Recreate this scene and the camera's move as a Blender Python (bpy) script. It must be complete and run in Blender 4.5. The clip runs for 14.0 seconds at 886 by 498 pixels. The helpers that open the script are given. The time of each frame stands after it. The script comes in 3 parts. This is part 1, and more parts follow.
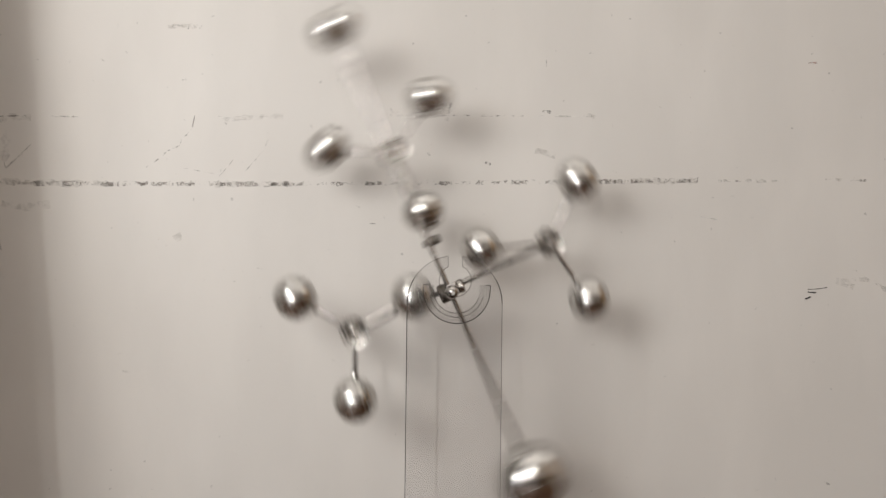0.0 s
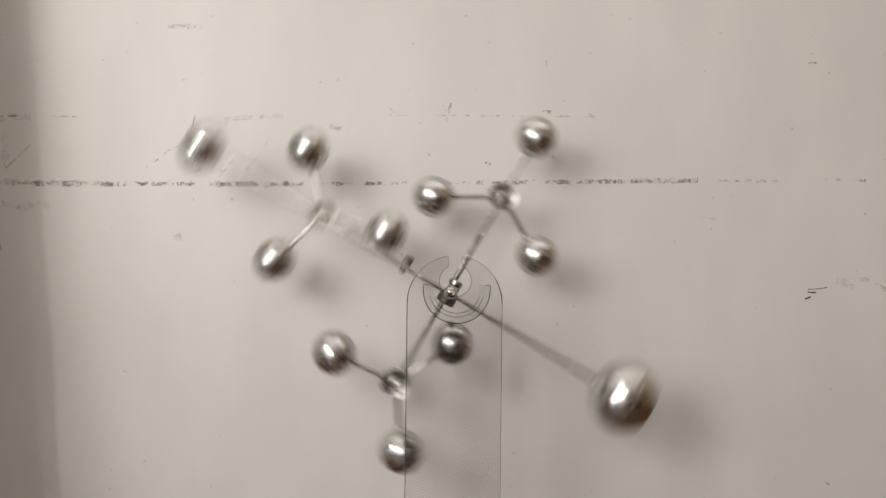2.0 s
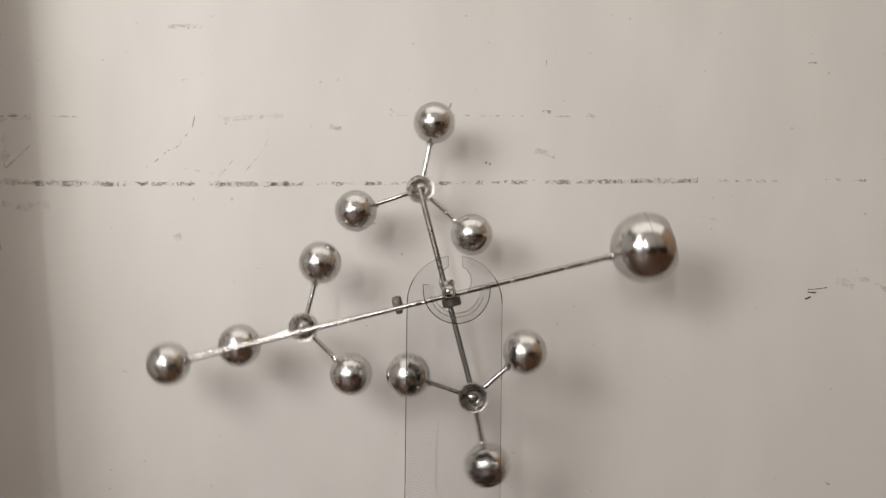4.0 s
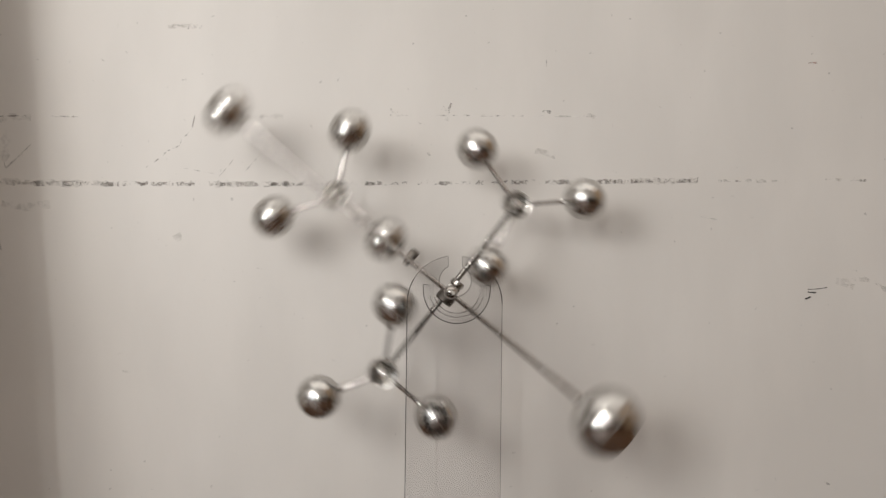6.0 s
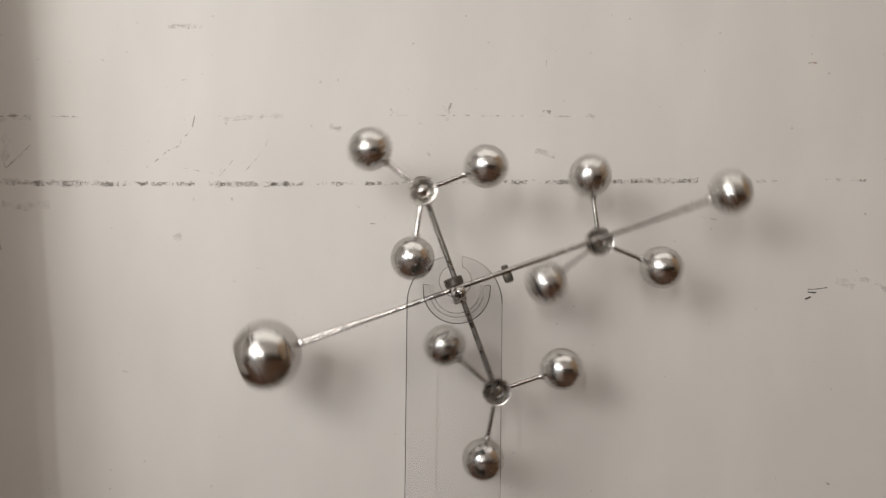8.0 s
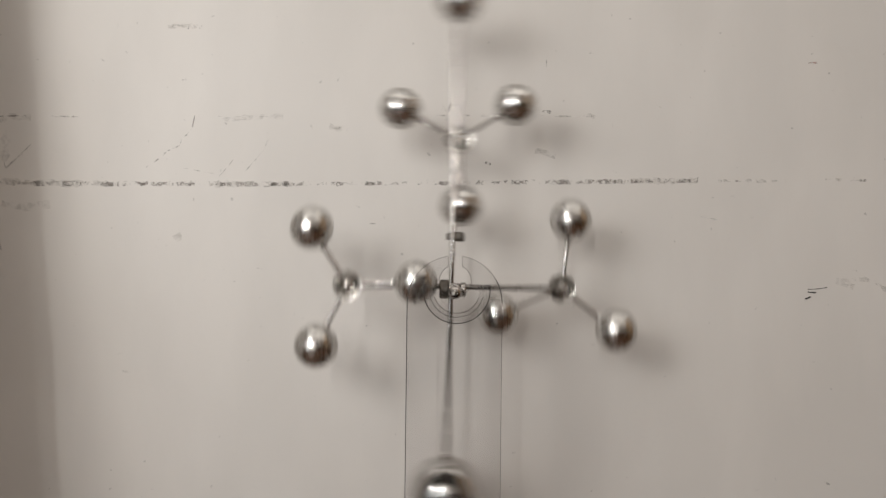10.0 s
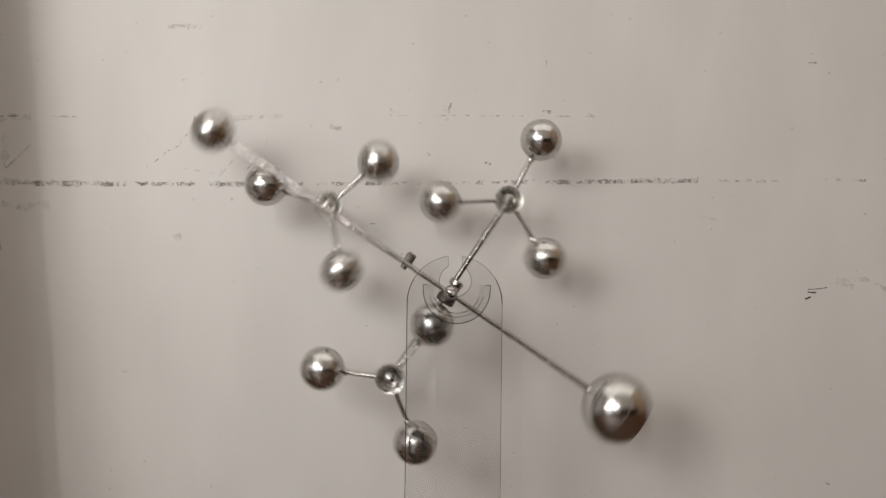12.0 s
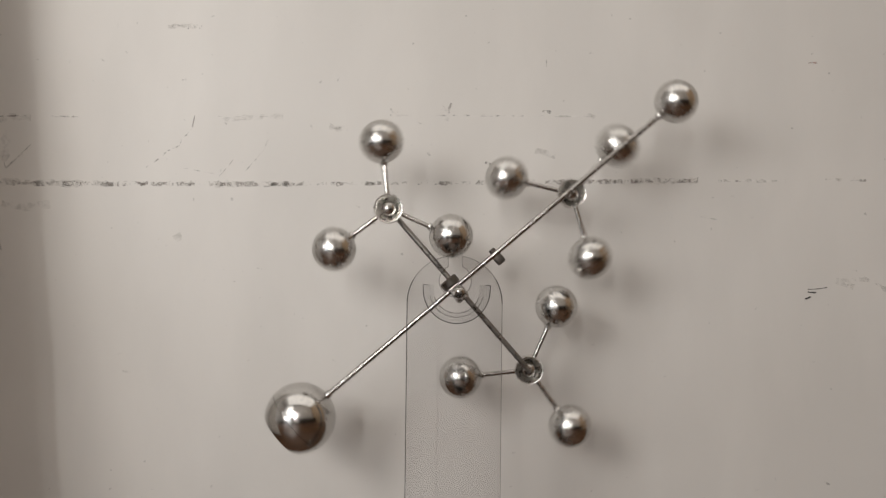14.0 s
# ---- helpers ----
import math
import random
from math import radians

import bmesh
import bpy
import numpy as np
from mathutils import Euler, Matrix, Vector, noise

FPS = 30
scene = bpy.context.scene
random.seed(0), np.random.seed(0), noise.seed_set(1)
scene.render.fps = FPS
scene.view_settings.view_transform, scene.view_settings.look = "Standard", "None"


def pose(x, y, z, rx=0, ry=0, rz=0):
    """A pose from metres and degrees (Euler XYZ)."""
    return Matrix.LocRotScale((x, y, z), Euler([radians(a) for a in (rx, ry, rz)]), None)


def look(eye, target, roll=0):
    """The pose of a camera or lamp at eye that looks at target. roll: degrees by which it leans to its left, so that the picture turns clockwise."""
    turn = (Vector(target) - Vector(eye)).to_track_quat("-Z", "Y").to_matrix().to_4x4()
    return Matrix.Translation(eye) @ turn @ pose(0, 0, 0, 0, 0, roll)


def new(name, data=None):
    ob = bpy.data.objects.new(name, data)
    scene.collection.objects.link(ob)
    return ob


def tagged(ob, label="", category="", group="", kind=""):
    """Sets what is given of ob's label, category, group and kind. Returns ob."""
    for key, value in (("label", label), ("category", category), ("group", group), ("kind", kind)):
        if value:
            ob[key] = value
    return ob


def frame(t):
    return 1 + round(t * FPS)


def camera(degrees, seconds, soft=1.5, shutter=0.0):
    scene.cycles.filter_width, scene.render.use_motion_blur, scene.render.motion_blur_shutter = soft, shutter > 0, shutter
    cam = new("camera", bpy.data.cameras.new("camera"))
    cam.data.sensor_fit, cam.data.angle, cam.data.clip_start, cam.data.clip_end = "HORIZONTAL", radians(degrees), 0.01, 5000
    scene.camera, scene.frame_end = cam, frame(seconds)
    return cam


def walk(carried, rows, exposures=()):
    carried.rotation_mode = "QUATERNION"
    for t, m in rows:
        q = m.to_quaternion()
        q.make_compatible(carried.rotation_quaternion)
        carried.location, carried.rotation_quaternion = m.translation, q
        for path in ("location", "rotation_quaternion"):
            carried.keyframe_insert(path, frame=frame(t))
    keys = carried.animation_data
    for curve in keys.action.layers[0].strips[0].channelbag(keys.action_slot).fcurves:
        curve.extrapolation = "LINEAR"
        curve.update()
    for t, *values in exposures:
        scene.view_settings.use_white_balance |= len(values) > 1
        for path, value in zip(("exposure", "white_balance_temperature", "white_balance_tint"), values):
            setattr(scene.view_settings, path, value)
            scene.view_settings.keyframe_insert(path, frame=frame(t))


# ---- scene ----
cam = camera(56.0, 14.0, soft=1.3, shutter=0.47)
CAM = (0.0, -0.384, 0.190)
walk(cam, [(0.0, pose(*CAM, 90, 0, 0)), (14.0, pose(*CAM, 90, 0, 0))], exposures=[(0.0, -0.02), (0.5, -0.09), (1.0, -0.05), (1.5, -0.04), (3.0, -0.04), (6.0, -0.09), (8.0, -0.10), (10.5, -0.24), (11.0, -0.33), (11.5, -0.25), (12.5, -0.24), (14.0, -0.24)])

# ---- light: a tall window behind the camera with its blind half down, a desk lamp beside it, slim wall lamps, an added ceiling fill ----
world = bpy.data.worlds.new("world")
scene.world = world
world.use_nodes = True
world.node_tree.nodes["Background"].inputs[0].default_value = (1.0, 0.95, 0.9, 1)
world.node_tree.nodes["Background"].inputs[1].default_value = 0.3


def area(name, eye, target, sx, sy, watts, colour):
    data = bpy.data.lights.new(name, "AREA")
    data.shape, data.size, data.size_y, data.energy, data.color = "RECTANGLE", sx, sy, watts, colour
    ob = new(name, data)
    ob.matrix_world = look(eye, target)
    return ob


WINDOW_X, WINDOW_Z, ROOM_BACK = -0.80, 0.74, -1.25
WINDOW_W, WINDOW_H, BLIND_Z = 0.27, 0.67, 0.52
LAMPS = ((-1.21, 0.51, 1.5), (-0.21, 0.47, 2.6))
DESK_LAMP = (-0.295, -0.58, 0.375)
LIGHT, DAYLIGHT, WARM = (1.0, 0.976, 0.936), (0.90, 0.95, 1.0), (1.0, 0.945, 0.876)
area("window_daylight", (WINDOW_X, ROOM_BACK - 0.02, (WINDOW_Z - WINDOW_H + BLIND_Z) / 2), (WINDOW_X, 0, 0.26), 0.52, BLIND_Z - WINDOW_Z + WINDOW_H - 0.03, 1.7, DAYLIGHT)
area("blind_daylight", (WINDOW_X, ROOM_BACK - 0.02, (WINDOW_Z + WINDOW_H + BLIND_Z) / 2), (WINDOW_X * 0.6, 0, 0.5), 0.50, WINDOW_Z + WINDOW_H - BLIND_Z - 0.03, 3.2, LIGHT)
for lamp_x, lamp_z, watts in LAMPS:
    area("tube_lamp_light", (lamp_x, ROOM_BACK + 0.045, lamp_z), (lamp_x * 0.3, 0, lamp_z), 0.016, 0.34, watts, LIGHT)
# added overhead fill for the ambient level, wide so its reflection stays soft
area("ceiling_fill_light", (0.18, -0.53, 1.565), (0.18, -0.53, 0), 2.4, 1.05, 7.5, WARM)
area("desk_lamp_light", DESK_LAMP, (0.18, 0, 0.34), 0.20, 0.16, 1.62, LIGHT)


# ---- materials ----
def material(name, colour, rough=0.5, metal=0.0):
    m = bpy.data.materials.new(name)
    m.use_nodes = True
    b = m.node_tree.nodes["Principled BSDF"]
    b.inputs["Base Color"].default_value = (*colour, 1)
    b.inputs["Roughness"].default_value, b.inputs["Metallic"].default_value = rough, metal
    return m, m.node_tree.nodes, m.node_tree.links, b


def noise_node(n, l, scale, detail=4, stretch=None, rough=0.5):
    t = n.new("ShaderNodeTexNoise")
    t.inputs["Scale"].default_value, t.inputs["Detail"].default_value, t.inputs["Roughness"].default_value = scale, detail, rough
    c = n.new("ShaderNodeTexCoord")
    if stretch:
        p = n.new("ShaderNodeMapping")
        p.inputs["Scale"].default_value = stretch
        l.new(c.outputs["Object"], p.inputs[0])
        l.new(p.outputs[0], t.inputs[0])
    else:
        l.new(c.outputs["Object"], t.inputs[0])
    return t.outputs[0]


def ramp(n, l, source, stops):
    r = n.new("ShaderNodeValToRGB")
    while len(r.color_ramp.elements) < len(stops):
        r.color_ramp.elements.new(0.5)
    for e, (p, c) in zip(r.color_ramp.elements, stops):
        e.position, e.color = p, (c, c, c, 1) if isinstance(c, (int, float)) else (*c, 1)
    l.new(source, r.inputs[0])
    return r.outputs[0]


def mix(n, l, kind, factor, a, b):
    m = n.new("ShaderNodeMix")
    m.data_type, m.blend_type = "RGBA", kind
    for socket, value in ((m.inputs[0], factor), (m.inputs[6], a), (m.inputs[7], b)):
        if isinstance(value, (int, float)):
            socket.default_value = value
        elif isinstance(value, tuple):
            socket.default_value = (*value, 1)
        else:
            l.new(value, socket)
    return m.outputs[2]


def bump(n, l, b, height, strength, distance):
    k = n.new("ShaderNodeBump")
    k.inputs["Strength"].default_value, k.inputs["Distance"].default_value = strength, distance
    l.new(height, k.inputs["Height"])
    l.new(k.outputs[0], b.inputs["Normal"])


def chrome_material(name, colour, rough):
    m, n, l, b = material(name, colour, rough, 1.0)
    b.inputs["Specular Tint"].default_value = (0.74, 0.73, 0.715, 1)
    l.new(ramp(n, l, noise_node(n, l, 320, 5), [(0.35, rough * 0.7), (0.75, rough * 2.0)]), b.inputs["Roughness"])
    l.new(mix(n, l, "MULTIPLY", 0.5, colour, mix(n, l, "MULTIPLY", 1.0, ramp(n, l, noise_node(n, l, 900, 3), [(0.3, 0.75), (0.6, 1.0)]), ramp(n, l, noise_node(n, l, 330, 2), [(0.22, 0.2), (0.26, 1.0)]))), b.inputs["Base Color"])
    bump(n, l, b, noise_node(n, l, 150, 3), 0.09, 0.0004)
    return m


CHROME = chrome_material("polished_chrome", (0.66, 0.65, 0.635), 0.185)
BRIGHT_CHROME = chrome_material("bright_chrome", (0.66, 0.65, 0.635), 0.135)
ROD = chrome_material("brushed_steel", (0.50, 0.48, 0.46), 0.18)
DARK = chrome_material("dark_steel", (0.15, 0.135, 0.12), 0.34)
BAR = chrome_material("dull_bar_steel", (0.27, 0.255, 0.24), 0.30)
CUP = chrome_material("satin_cup_steel", (0.74, 0.725, 0.70), 0.25)


def painted_wall():
    m, n, l, b = material("glossy_white_panel", (0.74, 0.715, 0.69), 0.34)
    big = ramp(n, l, noise_node(n, l, 3.5, 3), [(0.3, (0.72, 0.69, 0.66)), (0.7, (0.76, 0.735, 0.71))])
    grime = ramp(n, l, noise_node(n, l, 22, 6, (1, 1, 0.35)), [(0.42, 0.93), (0.62, 1.0)])
    speck = ramp(n, l, noise_node(n, l, 210, 4), [(0.24, 0.70), (0.29, 1.0)])
    l.new(mix(n, l, "MULTIPLY", 1.0, mix(n, l, "MULTIPLY", 0.7, big, grime), speck), b.inputs["Base Color"])
    l.new(ramp(n, l, noise_node(n, l, 14, 4), [(0.3, 0.46), (0.7, 0.60)]), b.inputs["Roughness"])
    bump(n, l, b, noise_node(n, l, 380, 3), 0.06, 0.0004)
    return m


WALL = painted_wall()


def plaster(name, colour):
    m, n, l, b = material(name, colour, 0.8)
    l.new(mix(n, l, "MULTIPLY", 0.5, colour, ramp(n, l, noise_node(n, l, 6, 5), [(0.3, 0.8), (0.7, 1.0)])), b.inputs["Base Color"])
    return m


PLASTER = plaster("room_plaster", (0.80, 0.775, 0.75))
TAN_PLASTER = plaster("tan_plaster", (0.62, 0.45, 0.30))


# cloth of the added blocker that casts the shade at the left edge
def thin_cloth():
    m, n, l, b = material("shade_blocker_cloth", (0.78, 0.75, 0.72), 0.9)
    weave = ramp(n, l, noise_node(n, l, 160, 4, (1, 1, 0.2)), [(0.3, (0.70, 0.67, 0.635)), (0.7, (0.80, 0.775, 0.745))])
    t, x, c, y = (n.new(k) for k in ("ShaderNodeBsdfTranslucent", "ShaderNodeMixShader", "ShaderNodeBsdfTransparent", "ShaderNodeMixShader"))
    x.inputs[0].default_value, y.inputs[0].default_value = 0.55, 0.40
    l.new(weave, b.inputs["Base Color"])
    l.new(weave, t.inputs[0])
    l.new(b.outputs[0], x.inputs[1])
    l.new(t.outputs[0], x.inputs[2])
    l.new(x.outputs[0], y.inputs[1])
    l.new(c.outputs[0], y.inputs[2])
    l.new(y.outputs[0], n["Material Output"].inputs[0])
    return m


BLOCKER_CLOTH = thin_cloth()
FLOOR = plaster("floor_brown", (0.10, 0.07, 0.05))
FRAME_PAINT = plaster("white_frame_paint", (0.75, 0.73, 0.70))


def wood(name, dark, light):
    m, n, l, b = material(name, dark, 0.42)
    grain = noise_node(n, l, 9, 8, (1, 14, 1), 0.65)
    l.new(mix(n, l, "MIX", ramp(n, l, grain, [(0.35, 0.0), (0.65, 1.0)]), dark, light), b.inputs["Base Color"])
    bump(n, l, b, grain, 0.15, 0.001)
    return m


DARK_WOOD = wood("dark_wood", (0.018, 0.011, 0.008), (0.04, 0.024, 0.016))
TABLE = wood("brown_wood", (0.034, 0.0135, 0.0045), (0.120, 0.050, 0.016))


def acrylic(name, tint):
    m = bpy.data.materials.new(name)
    m.use_nodes = True
    n, l = m.node_tree.nodes, m.node_tree.links
    n.remove(n["Principled BSDF"])
    t, g, f, x = (n.new(k) for k in ("ShaderNodeBsdfTransparent", "ShaderNodeBsdfGlossy", "ShaderNodeFresnel", "ShaderNodeMixShader"))
    l.new(ramp(n, l, noise_node(n, l, 30, 4), [(0.3, tuple(v * 0.985 for v in tint)), (0.7, tint)]), t.inputs[0])
    g.inputs["Roughness"].default_value, f.inputs["IOR"].default_value = 0.04, 1.49
    l.new(f.outputs[0], x.inputs[0])
    l.new(t.outputs[0], x.inputs[1])
    l.new(g.outputs[0], x.inputs[2])
    l.new(x.outputs[0], n["Material Output"].inputs[0])
    return m


ACRYLIC = acrylic("clear_acrylic", (0.974, 0.973, 0.974))
# dark and pale copies of the cut edge; the colour stands in for light
ACRYLIC_SHADED_EDGE, *_ = material("acrylic_shaded_cut_edge", (0.07, 0.066, 0.062), 0.25)
ACRYLIC_LIT_EDGE = acrylic("acrylic_lit_cut_edge", (0.66, 0.65, 0.64))


def scuff_material(name, colour, low, high, scale, most=1.0):
    m, n, l, b = material(name, colour, 0.7)
    t, x = n.new("ShaderNodeBsdfTransparent"), n.new("ShaderNodeMixShader")
    l.new(ramp(n, l, noise_node(n, l, scale, 5, None, 0.7), [(low, 0.0), (high, most)]), x.inputs[0])
    l.new(t.outputs[0], x.inputs[1])
    l.new(b.outputs[0], x.inputs[2])
    l.new(x.outputs[0], n["Material Output"].inputs[0])
    return m


SCUFF = scuff_material("grey_scuff", (0.42, 0.39, 0.365), 0.49, 0.70, 330)
SCUFF_FAINT = scuff_material("faint_grey_scuff", (0.64, 0.61, 0.58), 0.50, 0.86, 260)
SCUFF_DARK = scuff_material("dark_scratch", (0.25, 0.23, 0.21), 0.42, 0.68, 420)
SCUFF_INK = scuff_material("black_scratch", (0.07, 0.065, 0.06), 0.22, 0.44, 420)
SCUFF_RED = scuff_material("red_tick", (0.62, 0.44, 0.39), 0.40, 0.66, 300)
SMEAR = scuff_material("soft_grey_smear", (0.52, 0.49, 0.46), 0.44, 0.80, 150, 0.42)


# ---- mesh helpers ----
def part(name, bm, mat, parent=None, label="", m=None, smooth=None):
    data = bpy.data.meshes.new(name)
    bmesh.ops.recalc_face_normals(bm, faces=bm.faces)
    bm.to_mesh(data)
    bm.free()
    if smooth is not None:
        data.polygons.foreach_set("use_smooth", [True] * len(data.polygons))
        data.set_sharp_from_angle(angle=radians(smooth))
    for k in mat if isinstance(mat, (list, tuple)) else (mat,):
        data.materials.append(k)
    ob = new(name, data)
    ob.parent = parent
    if m is not None:
        ob.matrix_basis = m
    return tagged(ob, label)


def box(x0, x1, y0, y1, z0, z1, bevel=0.0):
    bm = bmesh.new()
    bmesh.ops.create_cube(bm, size=1, matrix=Matrix.Translation(((x0 + x1) / 2, (y0 + y1) / 2, (z0 + z1) / 2)) @ Matrix.Diagonal((x1 - x0, y1 - y0, z1 - z0, 1)))
    if bevel:
        bmesh.ops.bevel(bm, geom=list(bm.edges), offset=bevel, segments=2, profile=0.5, affect="EDGES")
    return bm


def lathe(profile, steps=48, m=None):
    """A turned body: (radius, height) pairs round the z axis."""
    bm = bmesh.new()
    rings = []
    for r, h in profile:
        if r < 1e-7:
            rings.append([bm.verts.new((0, 0, h))])
        else:
            rings.append([bm.verts.new((r * math.cos(a), r * math.sin(a), h)) for a in (2 * math.pi * i / steps for i in range(steps))])
    for a, b in zip(rings, rings[1:]):
        for i in range(steps):
            j = (i + 1) % steps
            face = [a[i % len(a)], a[j % len(a)], b[j % len(b)], b[i % len(b)]]
            face = list(dict.fromkeys(face))
            if len(face) > 2:
                bm.faces.new(face)
    if m is not None:
        bm.transform(m)
    return bm


def along(a, b):
    """A pose at a whose z axis points to b."""
    a, b = Vector(a), Vector(b)
    return Matrix.Translation(a) @ (b - a).to_track_quat("Z", "Y").to_matrix().to_4x4()


def rod(a, b, radius, steps=16):
    h = (Vector(b) - Vector(a)).length
    e = min(radius * 0.3, h * 0.2)
    return lathe([(0, 0), (radius - e, 0), (radius, e), (radius, h - e), (radius - e, h), (0, h)], steps, along(a, b))


def prism(outline, y0, y1, rim=0.0):
    """A plate cut to an outline of (x, z) points, from y0 to y1; slot 1 is the cut edge, bevelled by rim at the front."""
    bm = bmesh.new()
    n = len(outline)
    area2 = sum(outline[i][0] * outline[(i + 1) % n][1] - outline[(i + 1) % n][0] * outline[i][1] for i in range(n))
    side = 1 if area2 > 0 else -1
    inner = []
    for i in range(n):
        (ax, az), (bx, bz), (cx, cz) = outline[i - 1], outline[i], outline[(i + 1) % n]
        u, v = Vector((bx - ax, bz - az)), Vector((cx - bx, cz - bz))
        u, v = (k.normalized() if k.length > 1e-9 else Vector((0, 0)) for k in (u, v))
        m = Vector((-(u.y + v.y), u.x + v.x))
        m = m.normalized() * side * rim if m.length > 1e-6 else Vector((0, 0))
        inner.append((bx + m.x, bz + m.y))
    front = [bm.verts.new((x, y0, z)) for x, z in inner]
    back = [bm.verts.new((x, y1, z)) for x, z in outline]
    middle = [bm.verts.new((x, y0 + 0.6 * rim, z)) for x, z in outline] if rim else front
    bm.faces.new(front)
    bm.faces.new(back[::-1])
    for i in range(n):
        j = (i + 1) % n
        pairs = [(middle, back)] + ([(front, middle)] if rim else [])
        for a, b in pairs:
            f = bm.faces.new((a[j], a[i], b[i], b[j]))
            f.material_index = 1
    return bm


def arc(cx, cz, r, a0, a1, steps):
    return [(cx + r * math.cos(radians(a0 + (a1 - a0) * i / steps)), cz + r * math.sin(radians(a0 + (a1 - a0) * i / steps))) for i in range(steps + 1)]


# ---- the room ----
WALL_Y, LEFT, RIGHT, FLOOR_Z, CEILING_Z = 0.053, -1.70, 1.45, -0.75, 1.60
wall_front = tagged(part("wall_front", box(LEFT, RIGHT, WALL_Y, WALL_Y + 0.05, FLOOR_Z, CEILING_Z), WALL), "scuffed glossy off-white wall panel behind the sculpture", "wall", kind="structure")
tagged(part("wall_left", box(LEFT - 0.1, LEFT, ROOM_BACK, WALL_Y + 0.05, FLOOR_Z, CEILING_Z), PLASTER), "plain pale plastered wall of the room", "wall", kind="structure")
tagged(part("wall_right", box(RIGHT, RIGHT + 0.1, ROOM_BACK, WALL_Y + 0.05, FLOOR_Z, CEILING_Z), TAN_PLASTER), "plain tan plastered wall of the room", "wall", kind="structure")
tagged(part("ceiling", box(LEFT - 0.1, RIGHT + 0.1, ROOM_BACK - 0.1, WALL_Y + 0.05, CEILING_Z, CEILING_Z + 0.08), PLASTER), "plain pale ceiling of the room", "ceiling", kind="structure")
tagged(part("floor", box(LEFT - 0.1, RIGHT + 0.1, ROOM_BACK - 0.1, WALL_Y + 0.05, FLOOR_Z - 0.08, FLOOR_Z), FLOOR), "dark brown floor of the room", "floor", kind="structure")


def back_wall():
    holes = ((WINDOW_X, WINDOW_Z, WINDOW_W, WINDOW_H),)
    bm = bmesh.new()
    edges = [LEFT - 0.1] + sorted(v for x, _, w, _ in holes for v in (x - w, x + w)) + [RIGHT + 0.1]
    for a, b in zip(edges, edges[1:]):
        spans = [(FLOOR_Z, CEILING_Z)]
        for x, z, w, h in holes:
            if a < x < b:
                spans = [(FLOOR_Z, z - h), (z + h, CEILING_Z)]
        for c, d in spans:
            bmesh.ops.create_cube(bm, size=1, matrix=Matrix.Translation(((a + b) / 2, ROOM_BACK - 0.05, (c + d) / 2)) @ Matrix.Diagonal((b - a, 0.1, d - c, 1)))
    tagged(part("wall_back", bm, PLASTER), "plain pale plastered wall with a tall window", "wall", kind="structure")
    for i, (x, z, w, h) in enumerate(holes):
        thing = tagged(new("window_%d" % (i + 1)), "tall bright window with a white frame and half-drawn blind", "window", kind="structure")
        thing.location = (x, ROOM_BACK, z)
        for a, b, c, d in ((-w, 0.012 - w, -h, h), (w - 0.012, w, -h, h), (0.012 - w, w - 0.012, -h, 0.012 - h), (0.012 - w, w - 0.012, h - 0.012, h)):
            part("window_frame", box(a, b, -0.06, 0.012, c, d), FRAME_PAINT, thing)
        drop = BLIND_Z - z
        part("blind", box(0.014 - w, w - 0.014, -0.050, -0.047, drop, h - 0.014), PLASTER, thing, "pale roller blind drawn half down")
        part("blind_rail", box(0.014 - w, w - 0.014, -0.056, -0.042, drop - 0.014, drop, 0.003), FRAME_PAINT, thing)


back_wall()


def lamps():
    for lamp_x, lamp_z, _ in LAMPS:
        lamp = tagged(new("tube_lamp"), "slim upright tube lamp on a white wall bracket", "lamp")
        part("bracket", box(-0.018, 0.018, 0.0, 0.012, -0.19, 0.19, 0.002), FRAME_PAINT, lamp)
        for z in (-0.182, 0.182):
            part("socket", box(-0.010, 0.010, 0.012, 0.045, z - 0.008, z + 0.008, 0.002), FRAME_PAINT, lamp)
        part("tube", rod((0, 0.032, -0.174), (0, 0.032, 0.174), 0.007), FRAME_PAINT, lamp)
        lamp.location = (lamp_x, ROOM_BACK, lamp_z)
    # unseen housing for the added ceiling fill
    lamp = tagged(new("ceiling_fill_panel"), "wide flat white panel added for the ceiling fill light", "lamp")
    lamp.location = (0.18, -0.53, 1.60)
    part("housing", box(-1.22, 1.22, -0.54, 0.54, -0.03, 0.0, 0.004), FRAME_PAINT, lamp)


lamps()


def desk_lamp():
    """A flat panel lamp on a post; its foot stands on the table behind the view."""
    lamp = tagged(new("desk_lamp"), "flat white panel lamp on a slim post, standing on the table", "lamp")
    x, y, z = DESK_LAMP
    lamp.location = (x, y - 0.06, 0)
    head = look(DESK_LAMP, (0.18, 0, 0.34))
    head.translation = (0, 0.06, z)
    part("panel", box(-0.110, 0.110, -0.090, 0.090, 0.003, 0.018, 0.003), FRAME_PAINT, lamp, m=head)
    part("post", rod((0, 0, 0.012), (0, 0.034, z), 0.006), FRAME_PAINT, lamp)
    part("base", lathe([(0, 0), (0.060, 0), (0.062, 0.002), (0.062, 0.010), (0.058, 0.013), (0, 0.013)], 40), FRAME_PAINT, lamp, smooth=30)


desk_lamp()


